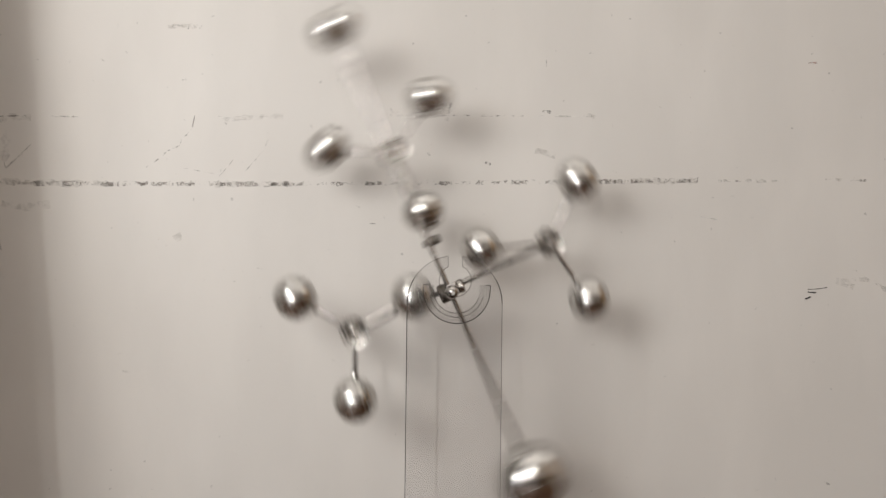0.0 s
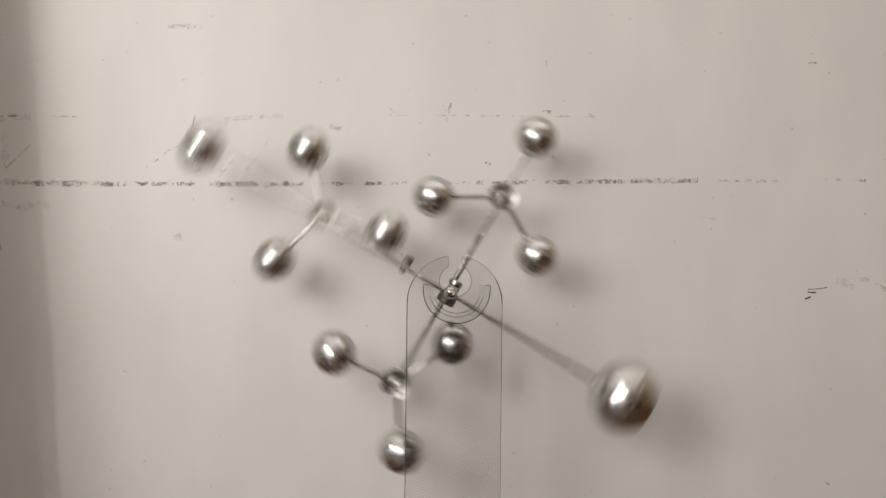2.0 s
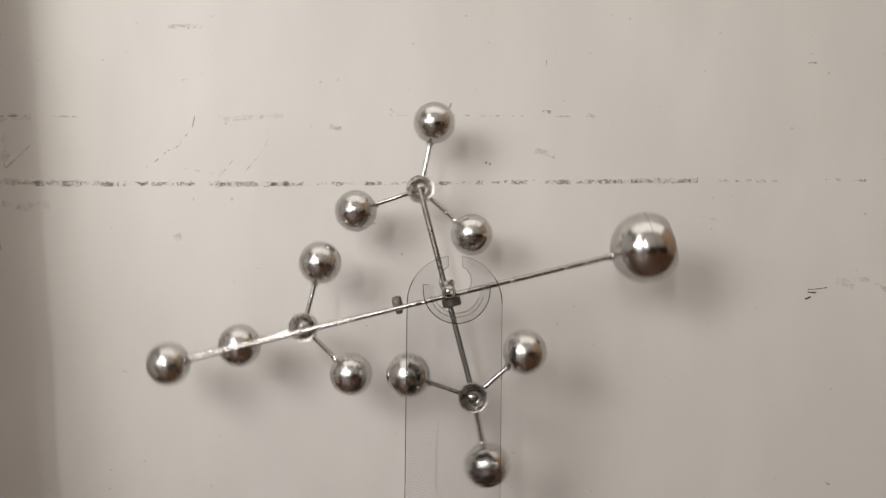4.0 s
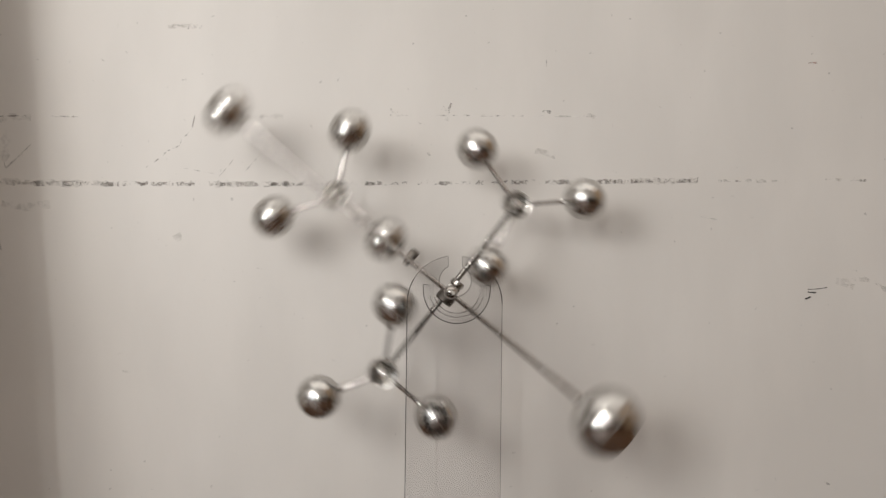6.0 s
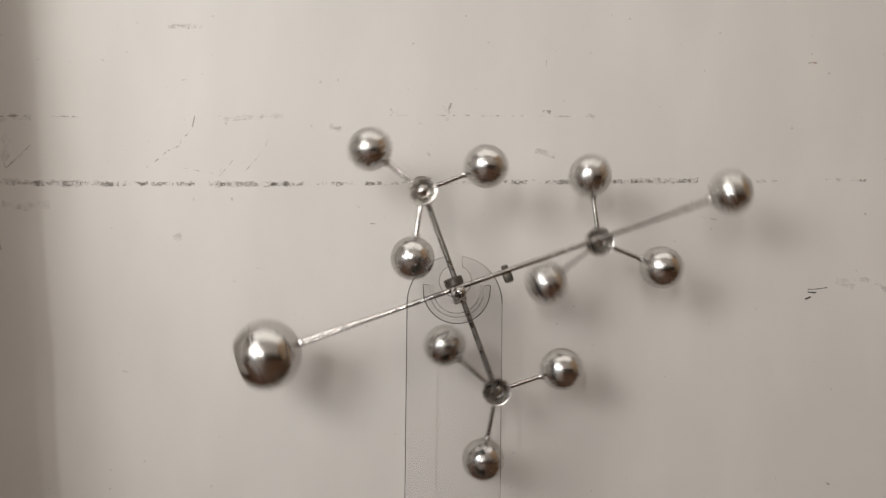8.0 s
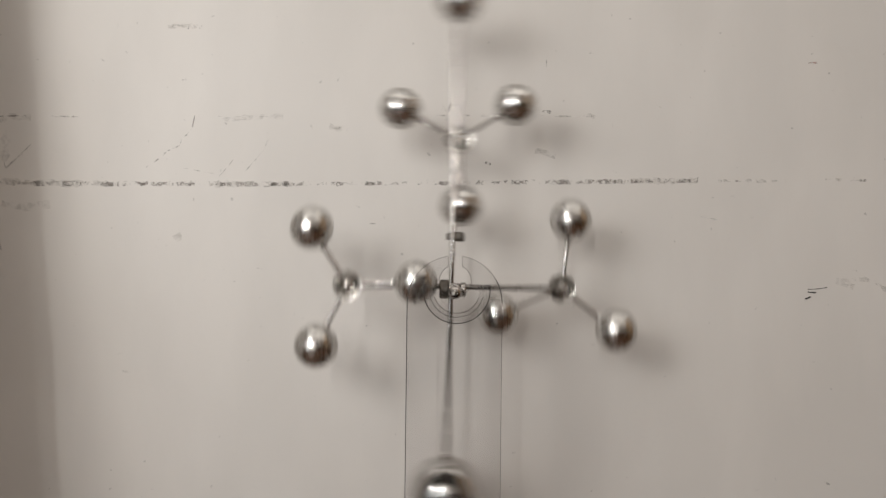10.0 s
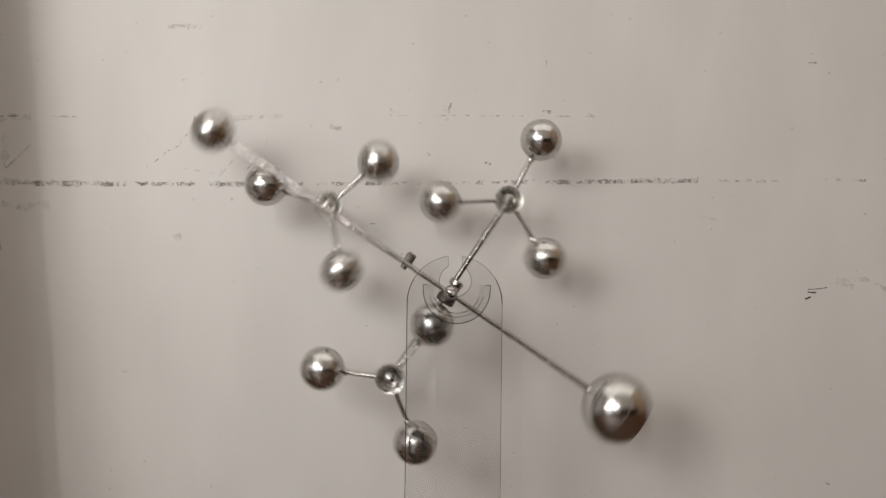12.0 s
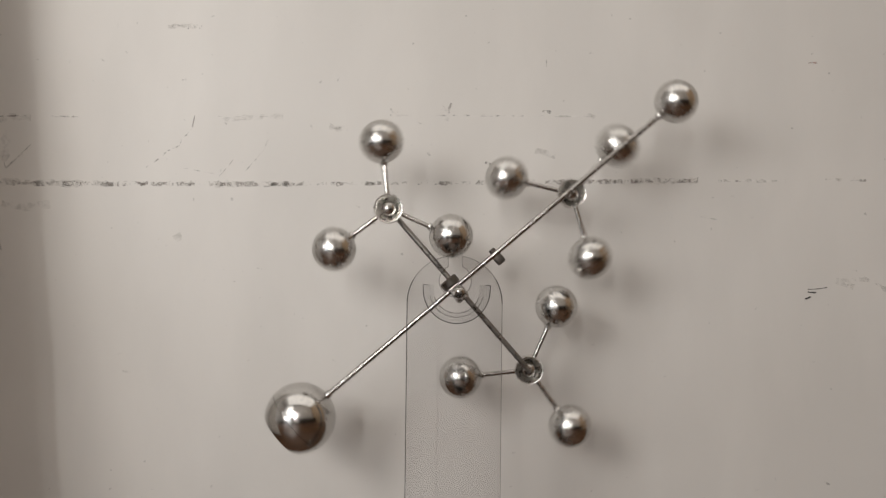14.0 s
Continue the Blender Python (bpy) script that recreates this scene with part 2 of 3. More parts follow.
def table():
    thing = tagged(new("table"), "dark brown wooden table under the sculpture", "table")
    part("tabletop", box(-0.75, 0.75, -0.78, WALL_Y - 0.004, -0.035, 0.0, 0.004), TABLE, thing)
    for x in (-0.69, 0.69):
        for y in (-0.72, -0.02):
            part("leg", box(x - 0.025, x + 0.025, y - 0.025, y + 0.025, FLOOR_Z, -0.035, 0.003), TABLE, thing)


table()


# unseen cabinets, added to give the balls' reflections their dark band
def dark_band_cabinet(x, height):
    thing = tagged(new("dark_band_cabinet"), "unseen dark wooden cabinet added for the dark band in reflections", "cabinet", group="sideboards along the wall")
    thing.location = (x, ROOM_BACK + 0.20, FLOOR_Z)
    part("body", box(-0.70, 0.70, -0.20, 0.18, 0.06, height, 0.006), DARK_WOOD, thing)
    for x in (-0.465, 0.0, 0.465):
        door = part("door", box(-0.225, 0.225, 0.182, 0.20, 0.10, height - 0.06, 0.004), DARK_WOOD, thing, m=pose(x, 0, 0))
        part("handle", rod((0.18, 0.215, 0.52), (0.18, 0.215, 0.64), 0.006), DARK, door)
    for x in (-0.62, 0.62):
        for y in (-0.15, 0.13):
            part("foot", box(x - 0.02, x + 0.02, y - 0.02, y + 0.02, 0.0, 0.06, 0.002), DARK_WOOD, thing)


dark_band_cabinet(0.73, 1.02)
dark_band_cabinet(-0.70, 0.79)


def curtain():
    """An added, unseen cloth in three loose layers beside the view, there to shade the wall's edge; stations of height
    and free edge.
    """
    stations = ((0.62, -0.2190, -0.004), (0.340, -0.2180, -0.006), (0.230, -0.2105, -0.018), (0.140, -0.204, -0.046), (0.060, -0.199, -0.066), (0.0, -0.198, -0.070))
    thing = tagged(new("curtain"), "unseen sheer cloth added to shade the wall's left edge", "curtain")
    steps, levels = 18, 40
    for layer, back in enumerate((0.0, 0.009, 0.018)):
        bm = bmesh.new()
        rows = []
        for i in range(levels + 1):
            z = 0.62 * (1 - i / levels)
            for (z1, x1, y1), (z0, x0, y0) in zip(stations, stations[1:]):
                if z0 <= z <= z1:
                    f = (z - z0) / (z1 - z0)
                    f = f * f * (3 - 2 * f)
                    ex, ey = x0 + (x1 - x0) * f - back, y0 + (y1 - y0) * f - 0.4 * back
            row = []
            for j in range(steps + 1):
                g = j / steps
                wave = 0.004 * math.sin(g * 9.5 + layer) * (1 - g)
                row.append(bm.verts.new((-0.285 + (ex + 0.285) * g - wave, 0.048 - 0.012 * layer + (ey - 0.048 + 0.012 * layer) * g - wave, z)))
            rows.append(row)
        for a, b in zip(rows, rows[1:]):
            for j in range(steps):
                bm.faces.new((a[j], a[j + 1], b[j + 1], b[j]))
        part("layer", bm, BLOCKER_CLOTH, thing, smooth=60)


curtain()

# ---- the clear acrylic stand ----
SX, STAND_Y = 0.0031, -0.0250


def stand():
    thing = tagged(new("acrylic_stand"), "clear acrylic upright with a slotted round top", "stand")
    thing.matrix_basis = pose(SX, STAND_Y, 0, 0, 0.65, 0)
    w, top = 0.0206, 0.1873
    cz = top - w
    hole_z, hole_r, slot = 0.1763, 0.0067, 0.0029
    lift = math.degrees(math.acos(slot / hole_r))
    outline = [(-w, 0.0), (w, 0.0)] + arc(0, cz, w, 0, 90 - math.degrees(math.asin(slot / w)), 22)
    outline += arc(0.0002, hole_z, hole_r, lift, lift - 360 + 2 * (90 - lift), 30)
    outline += arc(0, cz, w, 90 + math.degrees(math.asin(slot / w)), 180, 22)
    bm = prism(outline, -0.0015, 0.0015, 0.00042)
    # top arc, hole and right side get the pale copy, painting them as lit
    for f in bm.faces:
        c = f.calc_center_median()
        if f.material_index == 1 and (math.hypot(c.x, c.z - hole_z) < hole_r * 1.1 or (abs(c.x) < w * 0.86 and c.z > cz) or c.x > w * 0.99):
            f.material_index = 2
    part("plate", bm, (ACRYLIC, ACRYLIC_SHADED_EDGE, ACRYLIC_LIT_EDGE), thing, "clear acrylic plate with light and shade painted on its cut edges")
    zc, zt = 0.1725, 0.1747
    for r0, r1, y, mat in ((0.0121, 0.0145, -0.0034, ACRYLIC_SHADED_EDGE), (0.0098, 0.0119, -0.0027, ACRYLIC_LIT_EDGE)):
        ring = [(-r1, zt)] + arc(0, zc, r1, 180, 360, 40) + [(r1, zt), (r0, zt)] + arc(0, zc, r0, 360, 180, 40) + [(-r0, zt)]
        bm = prism(ring, y, -0.0016, 0.0004)
        # cradle edges are likewise painted dark, pale or clear by how they catch light
        for f in bm.faces:
            c = f.calc_center_median()
            if f.material_index == 1 and (math.hypot(c.x, c.z - zc) < (r0 + r1) / 2 or c.z > zc + 0.0003) and mat == ACRYLIC_SHADED_EDGE and c.z < zt - 0.0002:
                f.material_index = 2 if math.hypot(c.x, c.z - zc) < (r0 + r1) / 2 else 1
            if f.material_index == 1 and mat == ACRYLIC_LIT_EDGE and c.z > zc - 0.003:
                f.material_index = 0
        part("cradle", bm, (ACRYLIC, mat, ACRYLIC), thing, "clear half-round acrylic cradle", m=pose(0.0008, 0, 0))
    part("foot", box(-0.045, 0.045, -0.02, 0.02, 0.0, 0.008, 0.001), ACRYLIC, thing, "flat clear acrylic foot")


stand()

# ---- the swinging rotor, its heavy ball hanging down, turning about its axle ----
HUB = (0.0051, 0.0, 0.1700)
LEAN = pose(0, 0, 0, -2.0, 0, -1.2)
ROD_X, ROD_Y = -0.0014, -0.005
A_PLACE, B_PLACE, C_PLACE = (-0.0478, -0.0105, 0.0019), (0.0506, 0.0105, 0.0033), (0.0001, 0.0040, 0.0714)


def ball_mesh(r, stem):
    """A polished ball round the origin with a small collar towards -z where its stem enters."""
    profile = [(0, -r - stem), (0.0016, -r - stem), (0.0017, -r - stem * 0.4), (0.0019, -r * 0.985)]
    profile += [(r * math.sin(a), -r * math.cos(a)) for a in (math.pi * (0.07 + 0.93 * i / 30) for i in range(31))]
    profile[-1] = (0, r)
    return lathe(profile, 48)


def spinner(arm, label):
    """Three balls on arms round a cup that turns on a pivot."""
    ob = tagged(new("spinner"), label)
    turned = pose(0, 0, 0, -90, 0, 0)
    cup = lathe([(0, 0.0012), (0.0035, 0.0010), (0.0041, -0.0002), (0.0058, -0.0025), (0.0060, -0.0029), (0.0064, -0.0030), (0.0066, -0.0026), (0.0066, 0.0022), (0.0060, 0.0029), (0, 0.0029)], 48, turned)
    part("cup", cup, CUP, ob, "round chrome cup", smooth=32)
    dome = lathe([(0.0036, 0.0018)] + [(0.0038 * math.cos(a), 0.0002 - 0.0034 * math.sin(a)) for a in (math.pi / 2 * i / 9 for i in range(9))] + [(0, -0.0032)], 32, turned)
    part("pivot_cap", dome, ROD, ob, "domed pivot cap", smooth=40)
    for i in range(3):
        turn = pose(0, 0, 0, 0, 120 * i, 0)
        part("arm", rod((0, 0, -0.0062), (0, 0, -arm + 0.0094), 0.00105), ROD, ob, m=turn, smooth=40)
        bm = ball_mesh(0.0099, 0.0012)
        bm.transform(pose(0, 0, -arm, 180, 0, 0))
        part("ball", bm, CHROME, ob, "polished chrome ball", m=turn, smooth=60)
    return ob


def rotor():
    thing = tagged(new("kinetic_rotor"), "chrome kinetic rotor with a heavy ball and three spinners", "kinetic sculpture")
    thing.matrix_basis = pose(*HUB) @ LEAN
    part("rod", rod((ROD_X, ROD_Y, -0.0740), (ROD_X, ROD_Y, 0.1245), 0.00118), ROD, thing, "long thin steel rod", smooth=40)
    part("crossbar", rod((A_PLACE[0], 0, A_PLACE[2]), (B_PLACE[0], 0, B_PLACE[2]), 0.00125), BAR, thing, "dull steel crossbar", smooth=40)
    # heavy ball: two halves with a seam, cut flat at its outer end
    r = 0.0160
    cut = math.acos(0.72)
    profile = [(0, -0.72 * r), (r * math.sin(cut) - 0.0004, -0.72 * r)]
    seam = math.acos(0.14)
    for i in range(17):
        a = cut + (seam - 0.018 - cut) * i / 16
        profile.append((r * math.sin(a), -r * math.cos(a)))
    profile += [(r * 0.972, -r * math.cos(seam) - 0.0002), (r * 0.972, -r * math.cos(seam) + 0.0002)]
    for i in range(29):
        a = seam + 0.018 + (math.pi - 0.09 - seam - 0.018) * i / 28
        profile.append((r * math.sin(a), -r * math.cos(a)))
    profile.append((0, r))
    part("heavy_ball", lathe(profile, 72, pose(ROD_X, ROD_Y, -0.0900, -3, 0, 0)), BRIGHT_CHROME, thing, "large polished ball cut flat at one end", smooth=40)
    part("ferrule", rod((ROD_X, ROD_Y, -0.0752), (ROD_X, ROD_Y, -0.0720), 0.0017), CHROME, thing, smooth=40)
    bm = ball_mesh(0.0098, 0.0014)
    bm.transform(pose(ROD_X, ROD_Y, 0.1336))
    part("end_ball", bm, CHROME, thing, "polished chrome ball at the rod's end", smooth=60)
    for x, r, h, mat, label in ((-0.0046, 0.0044, 0.0021, DARK, "dark knurled steel collar"), (0.0040, 0.0034, 0.0015, ROD, "small steel collar")):
        collar = lathe([(0, -h), (r - 0.0006, -h), (r, 0.0006 - h), (r, h - 0.0006), (r - 0.0006, h), (0, h)], 24, pose(x, -0.001, 0.0014, 0, 90, 0))
        part("collar", collar, mat, thing, label, smooth=40)
    part("hub_block", box(-0.0026, 0.0026, -0.0072, 0.0020, -0.0016, 0.0044, 0.0006), ROD, thing, "small steel hub block")
    part("axle", rod((0, -0.0285, 0.0), (0, 0.006, 0.0), 0.0010), ROD, thing, smooth=40)
    nut = lathe([(0, -0.0032)] + [(0.0032 * math.sin(math.pi * i / 14), -0.0032 * math.cos(math.pi * i / 14)) for i in range(1, 14)] + [(0, 0.0032)], 28)
    nut = part("nut", nut, ROD, thing, "small round chrome nut", smooth=60)
    clip = box(-0.0010, 0.0054, -0.0014, 0.0034, -0.0022, 0.0022, 0.0011)
    part("clip", clip, DARK, thing, "dark steel clip on the rod", m=pose(ROD_X, ROD_Y + 0.0012, 0.0256), smooth=30)
    part("clip_screw", rod((ROD_X - 0.0028, ROD_Y + 0.0018, 0.0256), (ROD_X - 0.0006, ROD_Y + 0.0018, 0.0256), 0.0016), DARK, thing, "small dark screw head", smooth=40)
    made = []
    for place, arm, label in ((A_PLACE, 0.0306, "three-armed chrome spinner before the crossbar"), (B_PLACE, 0.0325, "three-armed chrome spinner behind the crossbar"), (C_PLACE, 0.0311, "three-armed chrome spinner on the long rod")):
        ob = spinner(arm, label)
        ob.parent = thing
        ob.location = place
        made.append(ob)
        y0, y1 = (0.0, place[1] - 0.001) if place is not C_PLACE else (ROD_Y, place[1] + 0.001)
        part("pivot", rod((place[0], y0 - math.copysign(0.0009, y1 - y0), place[2]), (place[0], y1, place[2]), 0.0009), ROD, thing, smooth=40)
    return thing, made, nut


ROTOR, SPINNERS, NUT = rotor()


# ---- scuffs on the wall ----
MM = 0.001


def ribbon(points, width, mat, name="scuff"):
    """A flat mark on the wall along (x, z) points in millimetres from the camera's axis."""
    bm = bmesh.new()
    last = None
    rng = random.Random(len(points) * 7 + int(points[0][0]))
    dense = []
    for (ax, az), (bx, bz) in zip(points, points[1:]):
        k = max(2, int(math.hypot(bx - ax, bz - az) / 1.78))
        dense += [(ax + (bx - ax) * i / k, az + (bz - az) * i / k) for i in range(k)]
    dense.append(points[-1])
    for i, (px, pz) in enumerate(dense):
        qx, qz = dense[min(i + 1, len(dense) - 1)]
        ox, oz = dense[max(i - 1, 0)]
        h = math.hypot(qx - ox, qz - oz) or 1
        wd = width * (0.5 + 0.8 * rng.random())
        nx, nz = -(qz - oz) / h * wd / 2, (qx - ox) / h * wd / 2
        jx, jz = rng.uniform(-1, 1) * width * 0.12, rng.uniform(-1, 1) * width * 0.12
        pair = [bm.verts.new(((px + jx + s * nx) * MM, WALL_Y - 0.0002, CAM[2] + (pz + jz + s * nz) * MM)) for s in (-1, 1)]
        if last:
            bm.faces.new((last[0], pair[0], pair[1], last[1]))
        last = pair
    return part(name, bm, mat, wall_front)


def scuffs():
    ribbon(((-232.5, 34.7), (-171.7, 34.1), (-105.0, 34.1), (-76.8, 34.1)), 2.67, SCUFF)
    ribbon(((-76.8, 34.1), (-27.9, 34.4), (-2.7, 34.7), (34.4, 35.0)), 2.08, SCUFF)
    ribbon(((34.4, 35.0), (81.8, 35.3), (133.7, 35.9)), 2.37, SCUFF)
    ribbon(((-232.5, 35.2), (-205.0, 34.6), (-176.0, 34.2)), 3.6, SMEAR)
    ribbon(((-120.0, 34.3), (-96.0, 34.1)), 3.4, SMEAR)
    ribbon(((96.0, 35.6), (131.0, 35.9)), 3.0, SMEAR)
    ribbon(((-232.5, 68.6), (-224.0, 69.0), (-216.5, 69.2)), 4.0, SMEAR)
    ribbon(((-231.0, 61.0), (-227.5, 54.0), (-231.5, 47.0)), 5.0, SMEAR)
    ribbon(((-231.5, 24.0), (-222.0, 22.0), (-206.0, 23.0)), 4.0, SMEAR)
    ribbon(((-59.5, 64.2), (-55.0, 63.0), (-50.5, 63.4)), 3.6, SMEAR)
    ribbon(((48.5, 51.6), (54.0, 50.0), (59.0, 48.4)), 3.0, SMEAR)
    ribbon(((-2.0, 75.0), (3.5, 71.5), (2.0, 67.5)), 2.6, SMEAR)
    ribbon(((76.0, 70.6), (79.5, 68.6)), 2.6, SMEAR)
    ribbon(((-117.0, 67.5), (-104.0, 69.0), (-84.0, 69.5)), 2.8, SMEAR)
    ribbon(((-144.0, 116.8), (-134.0, 117.2), (-126.5, 116.0)), 3.4, SMEAR)
    ribbon(((-140.0, 8.0), (-138.0, 4.0)), 4.5, SMEAR)
    ribbon(((144.1, 35.9), (179.7, 35.6)), 1.78, SCUFF_FAINT)
    ribbon(((145.6, 35.9), (156.0, 35.6)), 1.19, SCUFF)
    ribbon(((200.4, 36.2), (222.7, 36.2)), 1.78, SCUFF_FAINT)
    ribbon(((213.8, 36.2), (221.8, 36.2)), 1.19, SCUFF)
    for x0, x1, z in ((-223.6, -210.2, 34.7), (-183.5, -171.7, 34.1), (-159.8, -154.8, 34.4), (-137.6, -130.2, 34.1), (-119.8, -110.9, 34.1), (-90.1, -76.8, 34.1), (-42.7, -33.8, 34.4), (-1.8, 4.7, 34.7), (59.6, 67.0, 35.0), (81.8, 90.7, 35.3), (124.8, 133.7, 35.9), (35.9, 41.8, 35.0), (99.6, 108.5, 35.6), (113.0, 117.4, 35.6), (-199.8, -193.9, 34.4), (-106.4, -102.0, 34.1)):
        ribbon(((x0, z), ((x0 + x1) / 2, z - 0.3), (x1, z)), 1.78, SCUFF_DARK)
    ribbon(((-232.5, 69.7), (-217.0, 70.0)), 1.19, SCUFF)
    ribbon(((-217.0, 70.0), (-190.9, 69.4)), 0.74, SCUFF_FAINT)
    ribbon(((-116.8, 69.4), (-90.1, 69.4)), 0.47, SCUFF_FAINT)
    ribbon(((-27.9, 70.0), (10.7, 70.0), (78.9, 69.4)), 0.89, SCUFF_FAINT)
    ribbon(((-229.2, 42.4), (-223.6, 47.7), (-216.1, 54.9)), 0.77, SCUFF_DARK)
    ribbon(((-229.2, 42.4), (-231.6, 50.1)), 0.59, SCUFF)
    ribbon(((-130.2, 70.0), (-131.6, 63.2), (-137.0, 57.2), (-138.2, 54.3), (-144.7, 51.3), (-148.2, 47.7), (-156.0, 42.7)), 0.71, SCUFF)
    ribbon(((-110.3, 46.6), (-113.9, 41.8), (-118.3, 37.1)), 0.71, SCUFF)
    ribbon(((-90.7, 61.1), (-93.7, 52.2), (-103.5, 40.9)), 0.71, SCUFF_FAINT)
    ribbon(((-117.4, 70.0), (-113.3, 65.5)), 0.71, SCUFF)
    ribbon(((-137.0, 42.7), (-119.8, 39.4)), 0.59, SCUFF_FAINT)
    ribbon(((-144.1, 117.4), (-136.1, 116.8), (-126.3, 115.9)), 2.37, SCUFF_FAINT)
    ribbon(((-140.5, 117.4), (-137.0, 117.1)), 1.19, SCUFF)
    ribbon(((-133.7, 115.3), (-132.5, 117.4)), 0.89, SCUFF)
    ribbon(((-27.9, 73.2), (-23.1, 70.9)), 1.78, SCUFF_FAINT)
    ribbon(((-14.5, 66.7), (-9.5, 64.9)), 0.89, SCUFF_FAINT)
    ribbon(((4.4, 76.5), (2.7, 72.6)), 1.78, SCUFF)
    ribbon(((3.6, 73.8), (1.8, 68.2)), 1.48, SCUFF_FAINT)
    ribbon(((-59.0, 63.5), (-51.0, 62.9)), 1.78, SCUFF_FAINT)
    ribbon(((-57.5, 63.5), (-52.8, 63.2)), 1.19, SCUFF)
    ribbon(((52.2, 72.3), (56.6, 71.5)), 1.78, SCUFF_DARK)
    ribbon(((73.5, 69.7), (79.5, 69.1)), 1.19, SCUFF)
    ribbon(((21.9, 45.4), (24.9, 44.2)), 1.19, SCUFF_DARK)
    ribbon(((49.8, 51.3), (59.6, 48.3)), 1.48, SCUFF_FAINT)
    ribbon(((54.3, 101.1), (54.3, 94.6)), 0.59, SCUFF_FAINT)
    ribbon(((191.5, 97.5), (196.3, 97.8)), 0.89, SCUFF_RED)
    ribbon(((189.8, -26.1), (191.2, -25.8), (193.0, -24.9)), 0.95, SCUFF_INK)
    ribbon(((191.2, -21.1), (194.8, -21.1), (201.3, -20.2)), 0.53, SCUFF_INK)
    ribbon(((191.2, -22.5), (193.3, -22.8), (195.7, -22.8)), 0.95, SCUFF_INK)
    ribbon(((205.8, -16.6), (210.8, -17.8), (215.9, -20.2)), 3.6, SMEAR)
    ribbon(((214.7, -15.7), (221.2, -16.0), (226.5, -17.5), (230.1, -19.9), (232.5, -21.6)), 2.4, SMEAR)
    ribbon(((208.7, -17.5), (214.1, -19.3)), 1.19, SCUFF)
    ribbon(((-232.2, 2.7), (-231.3, -2.7)), 1.48, SCUFF)
    ribbon(((-41.2, 13.0), (-35.6, 13.3)), 0.89, SCUFF)
    ribbon(((-167.8, -64.0), (-164.6, -64.6)), 1.19, SCUFF)
    ribbon(((-149.4, 5.6), (-145.0, 1.5)), 0.89, SCUFF_FAINT)
    ribbon(((-97.5, -9.8), (-93.7, -11.0)), 0.89, SCUFF_FAINT)
    ribbon(((135.2, 16.9), (145.6, 15.1)), 1.19, SCUFF_FAINT)
    ribbon(((111.5, 75.6), (114.4, 73.8)), 1.19, SCUFF_FAINT)
    ribbon(((199.8, -121.9), (202.8, -123.6)), 1.19, SCUFF_FAINT)


scuffs()


# ---- what moves ----
def spline(times, values, at):
    """A natural cubic spline through the values."""
    n = len(times)
    h = np.diff(times)
    m, y = np.eye(n), np.zeros(n)
    for i in range(1, n - 1):
        m[i, i - 1:i + 2] = h[i - 1], 2 * (h[i - 1] + h[i]), h[i]
        y[i] = 6 * ((values[i + 1] - values[i]) / h[i] - (values[i] - values[i - 1]) / h[i - 1])
    c = np.linalg.solve(m, y)
    k = np.clip(np.searchsorted(times, at, "right") - 1, 0, n - 2)
    a, b = times[k + 1] - at, at - times[k]
    return c[k] * a ** 3 / (6 * h[k]) + c[k + 1] * b ** 3 / (6 * h[k]) + (values[k] / h[k] - c[k] * h[k] / 6) * a + (values[k + 1] / h[k] - c[k + 1] * h[k] / 6) * b


